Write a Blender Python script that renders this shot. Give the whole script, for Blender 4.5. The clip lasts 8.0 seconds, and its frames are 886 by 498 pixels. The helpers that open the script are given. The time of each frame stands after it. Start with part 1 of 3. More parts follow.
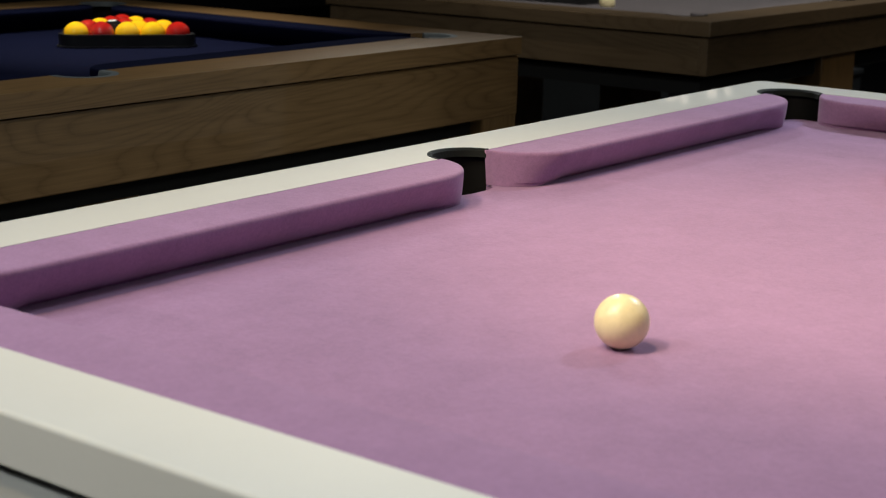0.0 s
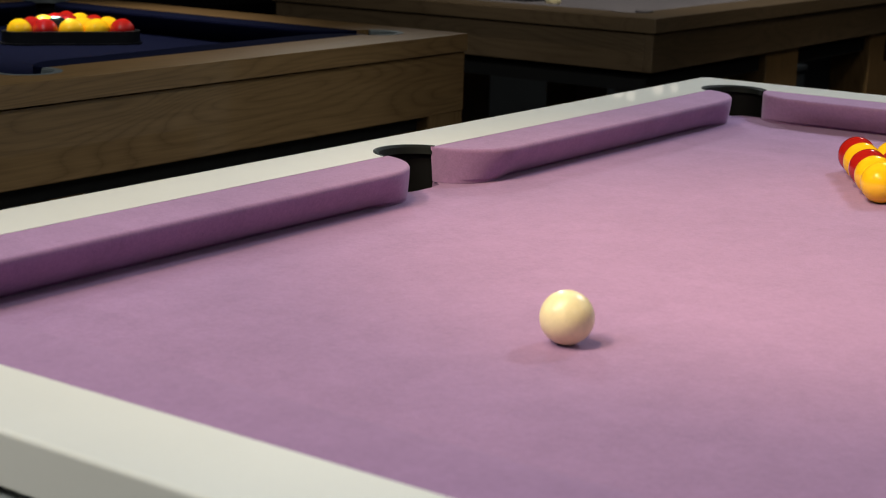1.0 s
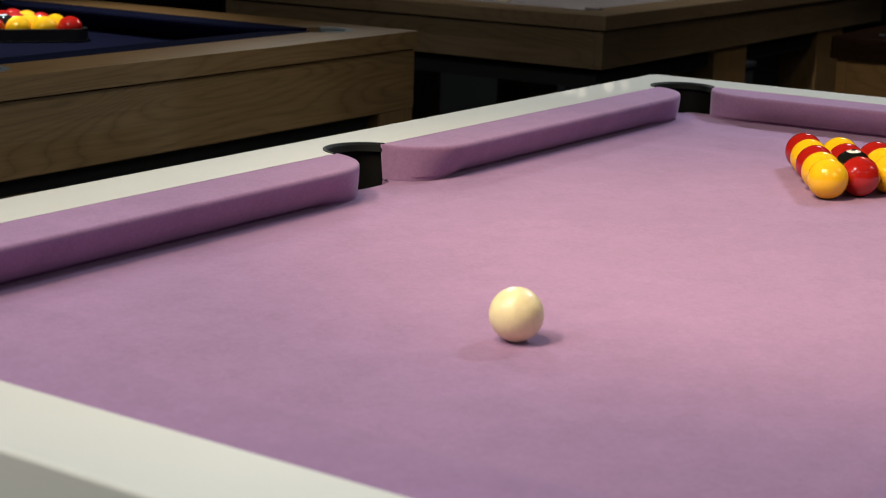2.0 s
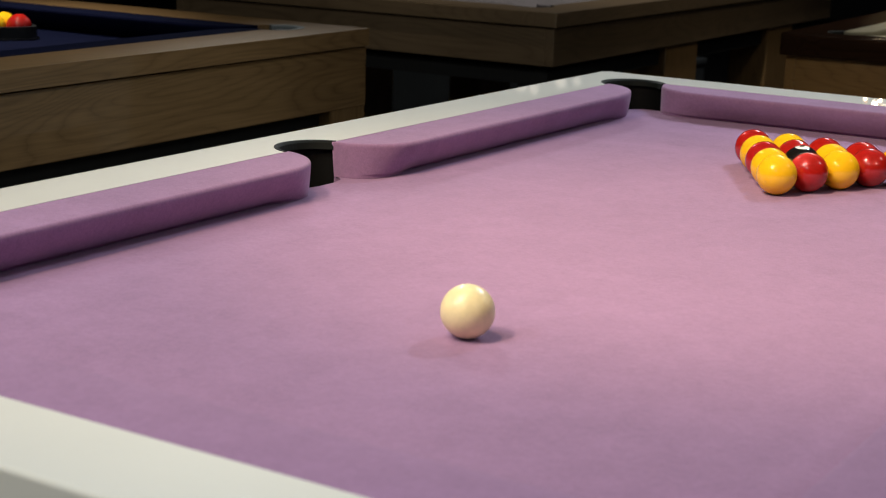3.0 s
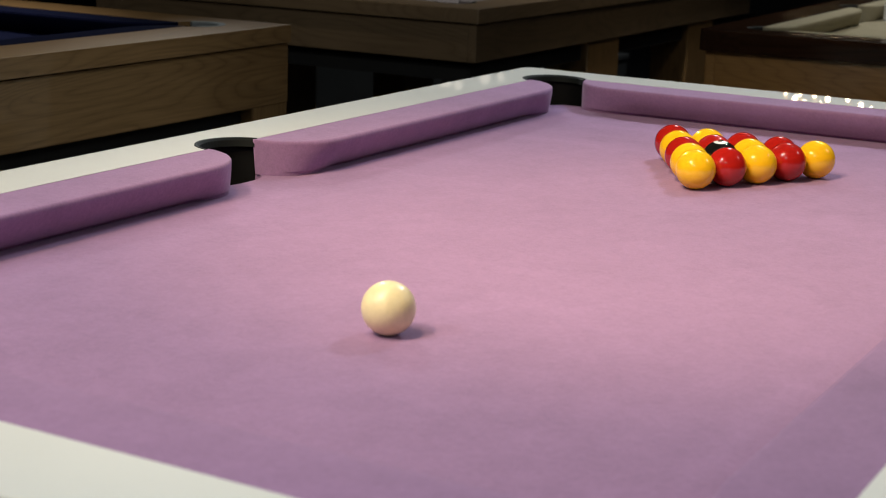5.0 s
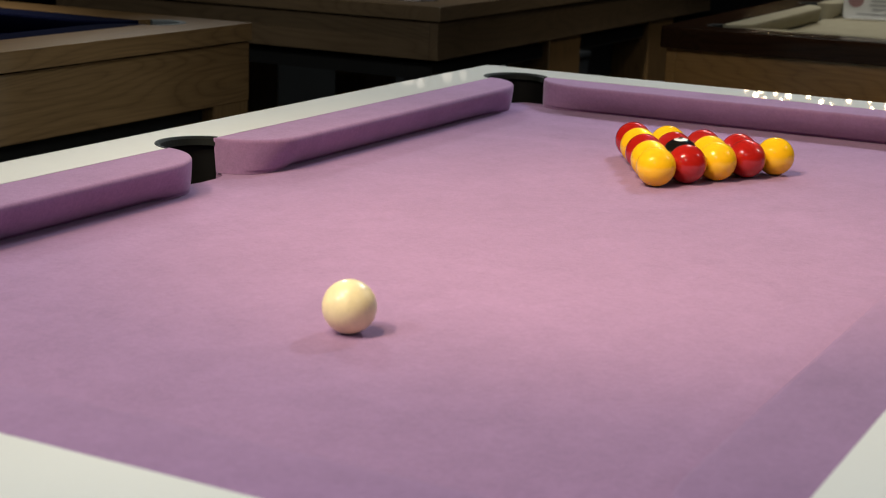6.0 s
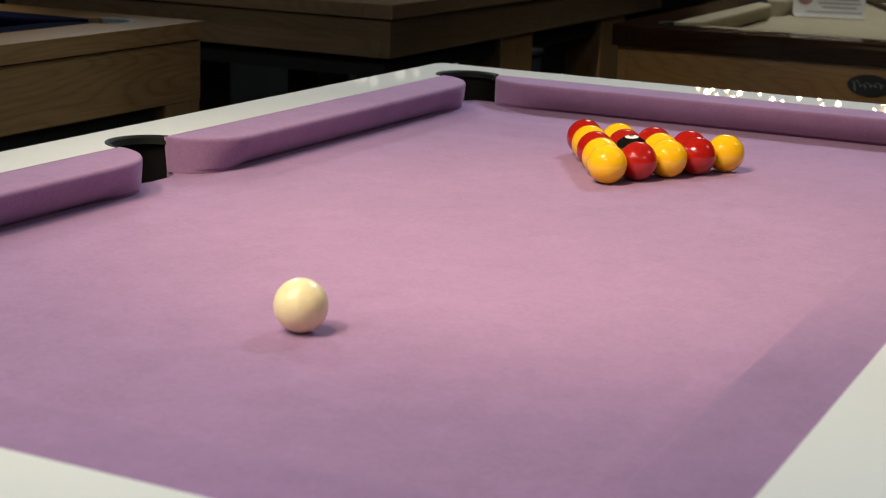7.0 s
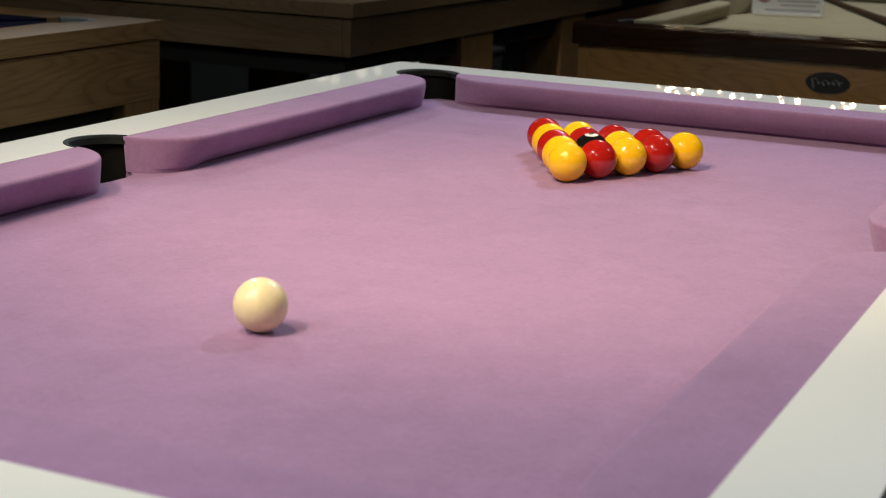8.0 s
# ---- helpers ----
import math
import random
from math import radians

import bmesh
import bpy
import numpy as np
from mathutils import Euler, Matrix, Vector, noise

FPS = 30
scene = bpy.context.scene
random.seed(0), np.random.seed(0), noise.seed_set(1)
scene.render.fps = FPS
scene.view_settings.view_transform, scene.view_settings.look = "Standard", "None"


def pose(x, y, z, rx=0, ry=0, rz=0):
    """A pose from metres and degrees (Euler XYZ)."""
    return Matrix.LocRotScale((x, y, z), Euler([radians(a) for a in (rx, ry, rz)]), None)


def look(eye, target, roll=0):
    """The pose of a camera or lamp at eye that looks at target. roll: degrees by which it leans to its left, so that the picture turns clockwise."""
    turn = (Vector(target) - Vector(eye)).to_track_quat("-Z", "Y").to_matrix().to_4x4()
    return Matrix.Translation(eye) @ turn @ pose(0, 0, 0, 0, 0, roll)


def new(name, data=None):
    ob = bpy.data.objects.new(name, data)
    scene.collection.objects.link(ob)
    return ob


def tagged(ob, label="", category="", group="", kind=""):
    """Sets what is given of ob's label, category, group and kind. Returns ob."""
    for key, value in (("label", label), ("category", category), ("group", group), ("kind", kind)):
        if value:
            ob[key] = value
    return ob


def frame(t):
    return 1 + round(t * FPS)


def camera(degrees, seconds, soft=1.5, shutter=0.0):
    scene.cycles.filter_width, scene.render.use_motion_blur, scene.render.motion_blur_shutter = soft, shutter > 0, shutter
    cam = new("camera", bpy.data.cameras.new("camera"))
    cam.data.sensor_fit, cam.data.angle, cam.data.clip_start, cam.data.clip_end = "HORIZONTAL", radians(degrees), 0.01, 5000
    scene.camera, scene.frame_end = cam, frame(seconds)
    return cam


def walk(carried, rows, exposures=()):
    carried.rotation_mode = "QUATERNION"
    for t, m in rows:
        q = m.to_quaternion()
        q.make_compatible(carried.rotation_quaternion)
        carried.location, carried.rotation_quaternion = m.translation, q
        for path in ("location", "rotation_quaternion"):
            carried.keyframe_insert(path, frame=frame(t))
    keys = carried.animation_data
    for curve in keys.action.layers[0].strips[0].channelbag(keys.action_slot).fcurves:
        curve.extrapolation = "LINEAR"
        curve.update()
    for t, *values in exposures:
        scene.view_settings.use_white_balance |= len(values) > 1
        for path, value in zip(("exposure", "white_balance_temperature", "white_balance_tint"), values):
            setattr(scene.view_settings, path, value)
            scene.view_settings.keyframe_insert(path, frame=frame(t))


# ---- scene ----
BED = 0.78  # height of the cloth above the floor
cam = camera(30.92, 8.0, soft=1.15)
cam.data.dof.use_dof, cam.data.dof.focus_distance, cam.data.dof.aperture_fstop = True, 2.0, 11.0
# seconds, place over the middle of the cloth, turn to the left, look up, lean to the left
ROWS = [
    (0.0, 0.6886, -1.5896, 0.3849, 37.298, -13.139, 1.33),
    (0.5, 0.69, -1.5894, 0.3852, 36.366, -13.163, 1.416),
    (1.0, 0.6914, -1.5892, 0.3855, 35.401, -13.213, 1.487),
    (1.5, 0.6927, -1.589, 0.3859, 34.522, -13.243, 1.551),
    (3.0, 0.6968, -1.5885, 0.3868, 31.949, -13.325, 1.698),
    (3.5, 0.6981, -1.5883, 0.3871, 31.205, -13.339, 1.722),
    (4.0, 0.6995, -1.5881, 0.3874, 30.509, -13.355, 1.801),
    (4.5, 0.7009, -1.5879, 0.3877, 29.86, -13.367, 1.845),
    (6.0, 0.7049, -1.5874, 0.3887, 27.899, -13.427, 1.898),
    (6.5, 0.7063, -1.5872, 0.389, 27.086, -13.436, 1.977),
    (7.0, 0.7077, -1.587, 0.3893, 26.223, -13.451, 1.98),
    (7.5, 0.709, -1.5869, 0.3896, 25.516, -13.47, 1.994),
    (8.0, 0.7104, -1.5867, 0.3899, 24.85, -13.463, 2.007),
]


def aim(x, y, z, turn, up, lean):
    a, b = radians(turn), radians(up)
    eye = Vector((x, y, z + BED))
    return look(eye, eye + Vector((-math.sin(a) * math.cos(b), math.cos(a) * math.cos(b), math.sin(b))), lean)


walk(cam, [(t, aim(*row)) for t, *row in ROWS])
# ---------------------------------------------------------------- light
world = bpy.data.worlds.new("world")
world.use_nodes = True
world.node_tree.nodes["Background"].inputs[0].default_value = (0.6, 0.7, 1.0, 1)
world.node_tree.nodes["Background"].inputs[1].default_value = 0.02
scene.world = world
scene.view_settings.exposure = -0.10


def spot(name, place, target, watts, colour, cone, blend, size):
    data = bpy.data.lights.new(name, "SPOT")
    data.energy, data.color, data.spot_size, data.spot_blend, data.shadow_soft_size = watts, colour, radians(cone), blend, size
    ob = new(name, data)
    ob.matrix_world = look(place, target)
    return ob


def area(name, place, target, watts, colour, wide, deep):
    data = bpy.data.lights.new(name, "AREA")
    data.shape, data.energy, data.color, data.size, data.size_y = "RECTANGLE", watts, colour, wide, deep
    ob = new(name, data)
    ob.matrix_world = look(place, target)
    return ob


COOL = (0.84, 0.93, 1.0)
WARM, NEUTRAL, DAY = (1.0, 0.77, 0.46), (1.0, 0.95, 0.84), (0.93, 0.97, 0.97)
# ceiling spots aimed at the lilac table
spot("spot_light", (-0.25, -0.95, BED + 2.05), (0.08, 0.08, BED), 190, WARM, 36, 1.0, 0.03)
spot("spot_light", (-0.48, -1.95, BED + 2.05), (0.0, 0.04, BED), 175, WARM, 46, 1.0, 0.02)
spot("spot_light", (0.14, 2.40, BED + 2.05), (0.0, 0.1, BED), 155, COOL, 62, 0.7, 0.02)
spot("spot_light", (-2.85, 2.75, BED + 2.05), (0.2, 0.1, BED), 165, DAY, 33, 0.9, 0.02)
spot("spot_light", (-2.65, -0.75, BED + 2.05), (0.3, -0.2, BED), 14, DAY, 60, 0.8, 0.02)
spot("spot_light", (2.50, 2.15, BED + 2.05), (0.2, 0.3, BED), 28, DAY, 44, 1.0, 0.02)
spot("spot_light", (2.75, -1.15, BED + 2.05), (0.2, 0.1, BED), 30, DAY, 44, 1.0, 0.02)
spot("spot_light", (-1.55, -2.70, BED + 2.05), (-0.25, -1.10, BED), 130, DAY, 42, 1.0, 0.04)
# unseen spots added to brighten the navy, tan and grey tables
spot("spot_light", (-2.1, 0.5, BED + 2.05), (-1.82, 0.62, BED), 260, NEUTRAL, 30, 1.0, 0.03)
spot("spot_light", (-1.5, 0.9, BED + 2.05), (-1.28, 0.5, BED), 34, NEUTRAL, 34, 1.0, 0.03)
spot("spot_light", (0.1, 2.9, BED + 2.05), (0.1, 2.9, BED), 75, NEUTRAL, 80, 1.0, 0.04)
spot("spot_light", (-0.95, 1.45, BED + 2.05), (-1.75, 3.0, BED), 105, NEUTRAL, 62, 1.0, 0.04)
# soft fill lamps added unseen under the hall's ceiling
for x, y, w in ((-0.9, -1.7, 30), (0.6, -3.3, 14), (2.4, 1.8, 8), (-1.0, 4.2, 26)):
    area("fill_light", (x, y, 3.28), (x, y, 0), w, DAY, 0.6, 0.6)

# ---------------------------------------------------------------- materials


def node(nt, kind, **values):
    n = nt.nodes.new(kind)
    for key, value in values.items():
        n.inputs[key.replace("_", " ")].default_value = value
    return n


def material(name, colour, rough=0.5, metal=0.0, coat=0.0, coat_rough=0.05, mottle=0.12, scale=6.0, bump=0.0, bump_scale=300.0,
             sheen=0.0, stretch=(1, 1, 1), second=None, rough_vary=0.08, spec=0.5, coat_ior=1.5):
    """A surface with slow mottling, fine grain and relief."""
    m = bpy.data.materials.new(name)
    m.use_nodes = True
    nt = m.node_tree
    p = nt.nodes["Principled BSDF"]
    co = nt.nodes.new("ShaderNodeTexCoord")
    mp = nt.nodes.new("ShaderNodeMapping")
    mp.inputs["Scale"].default_value = stretch
    nt.links.new(co.outputs["Object"], mp.inputs[0])
    slow = node(nt, "ShaderNodeTexNoise", Scale=scale, Detail=6.0, Roughness=0.6)
    fine = node(nt, "ShaderNodeTexNoise", Scale=bump_scale, Detail=3.0, Roughness=0.7)
    for n in (slow, fine):
        nt.links.new(mp.outputs[0], n.inputs["Vector"])
    mix = nt.nodes.new("ShaderNodeMath")
    mix.operation = "MULTIPLY_ADD"
    nt.links.new(fine.outputs[0], mix.inputs[0])
    mix.inputs[1].default_value = 0.35
    nt.links.new(slow.outputs[0], mix.inputs[2])
    ramp = nt.nodes.new("ShaderNodeValToRGB")
    ramp.color_ramp.elements[0].position, ramp.color_ramp.elements[1].position = 0.45, 0.9
    lo = [c * (1 - mottle) for c in colour]
    hi = second or [min(1, c * (1 + mottle)) for c in colour]
    ramp.color_ramp.elements[0].color, ramp.color_ramp.elements[1].color = (*lo, 1), (*hi, 1)
    nt.links.new(mix.outputs[0], ramp.inputs[0])
    nt.links.new(ramp.outputs[0], p.inputs["Base Color"])
    r = nt.nodes.new("ShaderNodeMapRange")
    r.inputs["To Min"].default_value, r.inputs["To Max"].default_value = max(0, rough - rough_vary), min(1, rough + rough_vary)
    nt.links.new(slow.outputs[0], r.inputs[0])
    nt.links.new(r.outputs[0], p.inputs["Roughness"])
    p.inputs["Metallic"].default_value = metal
    p.inputs["Coat Weight"].default_value, p.inputs["Coat Roughness"].default_value = coat, coat_rough
    p.inputs["Coat IOR"].default_value = coat_ior
    p.inputs["Sheen Weight"].default_value = sheen
    p.inputs["Specular IOR Level"].default_value = spec
    if bump:
        b = node(nt, "ShaderNodeBump", Strength=bump, Distance=0.001)
        nt.links.new(fine.outputs[0], b.inputs["Height"])
        nt.links.new(b.outputs[0], p.inputs["Normal"])
    return m


def wood(name, dark, light, axis, rough=0.4, coat=0.3, spec=0.5, coat_rough=0.16):
    """Oak grain along one axis: cathedral rings, pores and slow tone."""
    m = bpy.data.materials.new(name)
    m.use_nodes = True
    nt = m.node_tree
    p = nt.nodes["Principled BSDF"]
    co = nt.nodes.new("ShaderNodeTexCoord")
    mp = nt.nodes.new("ShaderNodeMapping")
    mp.inputs["Scale"].default_value = [1.15 if i == axis else 8.0 for i in range(3)]
    nt.links.new(co.outputs["Object"], mp.inputs[0])
    big = node(nt, "ShaderNodeTexNoise", Scale=1.15, Detail=1.0, Roughness=0.4, Distortion=0.25)
    nt.links.new(mp.outputs[0], big.inputs["Vector"])
    wobble = node(nt, "ShaderNodeTexNoise", Scale=7.0, Detail=3.0, Roughness=0.6)
    nt.links.new(mp.outputs[0], wobble.inputs["Vector"])
    rings = nt.nodes.new("ShaderNodeMath")
    rings.operation = "MULTIPLY"
    rings.inputs[1].default_value = 24.0
    nt.links.new(big.outputs[0], rings.inputs[0])
    bent = nt.nodes.new("ShaderNodeMath")
    bent.operation = "MULTIPLY_ADD"
    bent.inputs[1].default_value = 0.5
    nt.links.new(wobble.outputs[0], bent.inputs[0])
    nt.links.new(rings.outputs[0], bent.inputs[2])
    year = nt.nodes.new("ShaderNodeMath")
    year.operation = "FRACT"
    nt.links.new(bent.outputs[0], year.inputs[0])
    wave = nt.nodes.new("ShaderNodeFloatCurve")
    curve = wave.mapping.curves[0]
    curve.points[0].location, curve.points[1].location = (0.0, 0.1), (1.0, 0.1)
    curve.points.new(0.22, 0.75)
    curve.points.new(0.6, 0.85)
    wave.mapping.update()
    nt.links.new(year.outputs[0], wave.inputs["Value"])
    pores_map = nt.nodes.new("ShaderNodeMapping")
    pores_map.inputs["Scale"].default_value = [8.0 if i == axis else 260.0 for i in range(3)]
    nt.links.new(co.outputs["Object"], pores_map.inputs[0])
    pores = node(nt, "ShaderNodeTexNoise", Scale=1.0, Detail=4.0, Roughness=0.65)
    nt.links.new(pores_map.outputs[0], pores.inputs["Vector"])
    slow = node(nt, "ShaderNodeTexNoise", Scale=2.0, Detail=3.0)
    nt.links.new(co.outputs["Object"], slow.inputs["Vector"])
    a = nt.nodes.new("ShaderNodeMath")
    a.operation = "MULTIPLY_ADD"
    a.inputs[1].default_value = 0.24
    nt.links.new(wave.outputs[0], a.inputs[0])
    faint = nt.nodes.new("ShaderNodeMath")
    faint.operation = "MULTIPLY_ADD"
    faint.inputs[1].default_value, faint.inputs[2].default_value = 0.5, 0.2
    nt.links.new(pores.outputs[0], faint.inputs[0])
    nt.links.new(faint.outputs[0], a.inputs[2])
    b = nt.nodes.new("ShaderNodeMath")
    b.operation = "MULTIPLY_ADD"
    b.inputs[1].default_value = 0.5
    nt.links.new(slow.outputs[0], b.inputs[0])
    nt.links.new(a.outputs[0], b.inputs[2])
    ramp = nt.nodes.new("ShaderNodeValToRGB")
    ramp.color_ramp.elements[0].position, ramp.color_ramp.elements[1].position = 0.55, 1.0
    ramp.color_ramp.elements[0].color, ramp.color_ramp.elements[1].color = (*dark, 1), (*light, 1)
    nt.links.new(b.outputs[0], ramp.inputs[0])
    nt.links.new(ramp.outputs[0], p.inputs["Base Color"])
    p.inputs["Roughness"].default_value = rough
    p.inputs["Specular IOR Level"].default_value = spec
    p.inputs["Coat Weight"].default_value, p.inputs["Coat Roughness"].default_value = coat, coat_rough
    bump = node(nt, "ShaderNodeBump", Strength=0.25, Distance=0.0006)
    nt.links.new(pores.outputs[0], bump.inputs["Height"])
    nt.links.new(bump.outputs[0], p.inputs["Normal"])
    return m


def cloth(name, colour, spec=0.12, sheen=0.0, depth=1.0):
    """Brushed wool baize: slow blotches, worn nap and a fine speckle, with a short pile."""
    m = bpy.data.materials.new(name)
    m.use_nodes = True
    nt = m.node_tree
    p = nt.nodes["Principled BSDF"]
    co = nt.nodes.new("ShaderNodeTexCoord")
    total = None
    for scale, stretch, weight, detail in ((4.0, (1, 1, 1), 0.2, 3.0), (30.0, (1.1, 0.9, 1), 0.22, 5.0), (170.0, (1, 1, 1), 0.24, 3.0), (420.0, (1.1, 0.9, 1), 0.16, 2.0)):
        mp = nt.nodes.new("ShaderNodeMapping")
        mp.inputs["Scale"].default_value = stretch
        nt.links.new(co.outputs["Object"], mp.inputs[0])
        n = node(nt, "ShaderNodeTexNoise", Scale=scale, Detail=detail, Roughness=0.6)
        nt.links.new(mp.outputs[0], n.inputs["Vector"])
        f = nt.nodes.new("ShaderNodeMath")
        f.operation = "MULTIPLY_ADD"
        f.inputs[1].default_value = weight * depth
        nt.links.new(n.outputs[0], f.inputs[0])
        if total:
            nt.links.new(total.outputs[0], f.inputs[2])
        else:
            f.inputs[2].default_value = 1.0 - 0.41 * depth
        total = f
        fine = n
    for scale, stretch, turn, low, high, gain in ((1.6, (1.0, 7.0, 1), 0.9, 0.60, 0.76, 0.12), (5.0, (1, 1, 1), 0.0, 0.64, 0.80, -0.15)):
        mp = nt.nodes.new("ShaderNodeMapping")
        mp.inputs["Rotation"].default_value = (0, 0, turn)
        mp.inputs["Scale"].default_value = stretch
        nt.links.new(co.outputs["Object"], mp.inputs[0])
        n = node(nt, "ShaderNodeTexNoise", Scale=scale, Detail=4.0, Roughness=0.55)
        nt.links.new(mp.outputs[0], n.inputs["Vector"])
        r = nt.nodes.new("ShaderNodeMapRange")
        for key, value in (("From Min", low), ("From Max", high), ("To Min", 0.0), ("To Max", gain)):
            r.inputs[key].default_value = value
        nt.links.new(n.outputs[0], r.inputs[0])
        f = nt.nodes.new("ShaderNodeMath")
        nt.links.new(r.outputs[0], f.inputs[0])
        nt.links.new(total.outputs[0], f.inputs[1])
        total = f
    mul = nt.nodes.new("ShaderNodeVectorMath")
    mul.operation = "SCALE"
    mul.inputs[0].default_value = colour
    nt.links.new(total.outputs[0], mul.inputs["Scale"])
    nt.links.new(mul.outputs[0], p.inputs["Base Color"])
    p.inputs["Roughness"].default_value = 0.95
    p.inputs["Specular IOR Level"].default_value = spec
    p.inputs["Sheen Weight"].default_value = sheen
    b = node(nt, "ShaderNodeBump", Strength=0.45, Distance=0.0008)
    nt.links.new(fine.outputs[0], b.inputs["Height"])
    nt.links.new(b.outputs[0], p.inputs["Normal"])
    return m


LILAC = cloth("lilac_cloth", (0.312, 0.178, 0.320), 0.12, 0.15, 1.35)
NAVY = cloth("navy_cloth", (0.0018, 0.003, 0.015), 0.06)
GREY_CLOTH = cloth("grey_cloth", (0.17, 0.15, 0.155))
TAN_CLOTH = cloth("tan_cloth", (0.34, 0.305, 0.215))
WHITE = material("white_lacquer", (0.78, 0.78, 0.73), 0.5, coat=0.7, coat_rough=0.008, spec=0.1, mottle=0.03, scale=5, rough_vary=0.05)
BLACK_RUBBER = material("black_rubber", (0.003, 0.003, 0.003), 0.65, spec=0.1, mottle=0.3, scale=20, bump=0.2, bump_scale=500)
RIM_PALE = material("pale_grey_pocket_rim", (0.10, 0.112, 0.112), 0.5, mottle=0.15, scale=30, spec=0.3)
RIM = material("grey_pocket_rim", (0.004, 0.006, 0.005), 0.7, spec=0.22, mottle=0.2, scale=30, bump=0.1, bump_scale=500)
OAK_X = wood("oak_along_x", (0.125, 0.068, 0.025), (0.285, 0.168, 0.069), 0, coat=0.5, coat_rough=0.04, spec=0.3)
OAK_Y = wood("oak_along_y", (0.125, 0.068, 0.025), (0.285, 0.168, 0.069), 1, coat=0.5, coat_rough=0.04, spec=0.3)
OAK_Z = wood("oak_along_z", (0.125, 0.068, 0.025), (0.285, 0.168, 0.069), 2, coat=0.5, coat_rough=0.04, spec=0.3)
DUSK_X = wood("dusky_oak_along_x", (0.092, 0.058, 0.029), (0.205, 0.138, 0.076), 0)
DUSK_Y = wood("dusky_oak_along_y", (0.092, 0.058, 0.029), (0.205, 0.138, 0.076), 1)
HONEY_X = wood("honey_oak_along_x", (0.15, 0.070, 0.018), (0.36, 0.185, 0.055), 0)
HONEY_Y = wood("honey_oak_along_y", (0.15, 0.070, 0.018), (0.36, 0.185, 0.055), 1)
DARK_X = wood("dark_wood_along_x", (0.010, 0.005, 0.003), (0.036, 0.016, 0.008), 0, 0.13, 0.0, 0.1, 0.06)
DARK_Y = wood("dark_wood_along_y", (0.010, 0.005, 0.003), (0.036, 0.016, 0.008), 1, 0.13, 0.0, 0.1, 0.06)
CUE_WOOD = wood("cue_wood", (0.03, 0.015, 0.007), (0.075, 0.04, 0.02), 1, 0.55, 0.0, 0.2)
BALL_YELLOW = material("yellow_resin", (0.94, 0.53, 0.012), 0.3, coat=1.0, coat_rough=0.03, coat_ior=1.65, spec=0.0, mottle=0.02, scale=20, rough_vary=0.02)
BALL_RED = material("red_resin", (0.40, 0.013, 0.009), 0.3, coat=1.0, coat_rough=0.03, coat_ior=1.65, spec=0.0, mottle=0.04, scale=20, rough_vary=0.02)
BALL_BLACK = material("black_resin", (0.008, 0.008, 0.008), 0.3, coat=1.0, coat_rough=0.03, coat_ior=1.65, spec=0.0, mottle=0.04, scale=20, rough_vary=0.02)
BALL_CREAM = material("cream_resin", (0.86, 0.74, 0.44), 0.36, coat=0.06, coat_rough=0.1, mottle=0.09, scale=90, rough_vary=0.08)
SPOT_WHITE = material("white_resin", (0.85, 0.83, 0.78), 0.12, coat=0.5, mottle=0.02)
PLASTIC = material("black_plastic", (0.01, 0.01, 0.011), 0.35, mottle=0.2, scale=30, bump=0.1, bump_scale=400)
CARPET = material("charcoal_carpet", (0.012, 0.012, 0.014), 0.97, mottle=0.4, scale=14, bump=0.8, bump_scale=700, spec=0.1)
WALL = material("dark_wall_paint", (0.03, 0.028, 0.03), 0.85, mottle=0.15, scale=2, bump=0.2, bump_scale=200)
CEILING = material("dark_ceiling_paint", (0.03, 0.03, 0.035), 0.9, mottle=0.15, scale=2, bump=0.2, bump_scale=200)
PAPER = material("white_paper", (0.78, 0.78, 0.76), 0.7, mottle=0.02)
INK = material("grey_ink", (0.35, 0.35, 0.36), 0.7, mottle=0.05)
INK_RED = material("dull_red_ink", (0.36, 0.2, 0.2), 0.7, mottle=0.05)
SILVER = material("tarnished_silver_script", (0.20, 0.215, 0.20), 0.5, metal=0.0, mottle=0.2, scale=80)
BLUEGREY = material("blue_grey_laminate", (0.022, 0.025, 0.028), 0.7, mottle=0.15, scale=8)

# ---------------------------------------------------------------- building helpers


def part(name, bm, mat, parent, label="", smooth=False):
    me = bpy.data.meshes.new(name)
    bmesh.ops.recalc_face_normals(bm, faces=bm.faces)
    for f in bm.faces:
        f.smooth = smooth
    bm.to_mesh(me)
    bm.free()
    me.materials.append(mat)
    ob = new(name, me)
    ob.parent = parent
    return tagged(ob, label)


def thing(name, place, label, category, group="", turn=0):
    ob = new(name)
    ob.empty_display_size = 0.05
    ob.matrix_world = pose(*place, 0, 0, turn)
    return tagged(ob, label, category, group)


def prism(outline, z0, z1, soft=0.0, where=None):
    """A plate of any outline; its upper edges are rounded where asked."""
    bm = bmesh.new()
    low = [bm.verts.new((x, y, z0)) for x, y in outline]
    top = [bm.verts.new((x, y, z1)) for x, y in outline]
    bm.faces.new(top)
    bm.faces.new(low[::-1])
    n = len(outline)
    for i in range(n):
        bm.faces.new((low[i], low[(i + 1) % n], top[(i + 1) % n], top[i]))
    if soft:
        picked = [e for e in bm.edges if all(abs(v.co.z - z1) < 1e-6 for v in e.verts)
                  and (where is None or where(*((e.verts[0].co + e.verts[1].co) / 2).xy))]
        bmesh.ops.bevel(bm, geom=picked, offset=soft, segments=3, profile=0.5, affect="EDGES", clamp_overlap=True)
    return bm


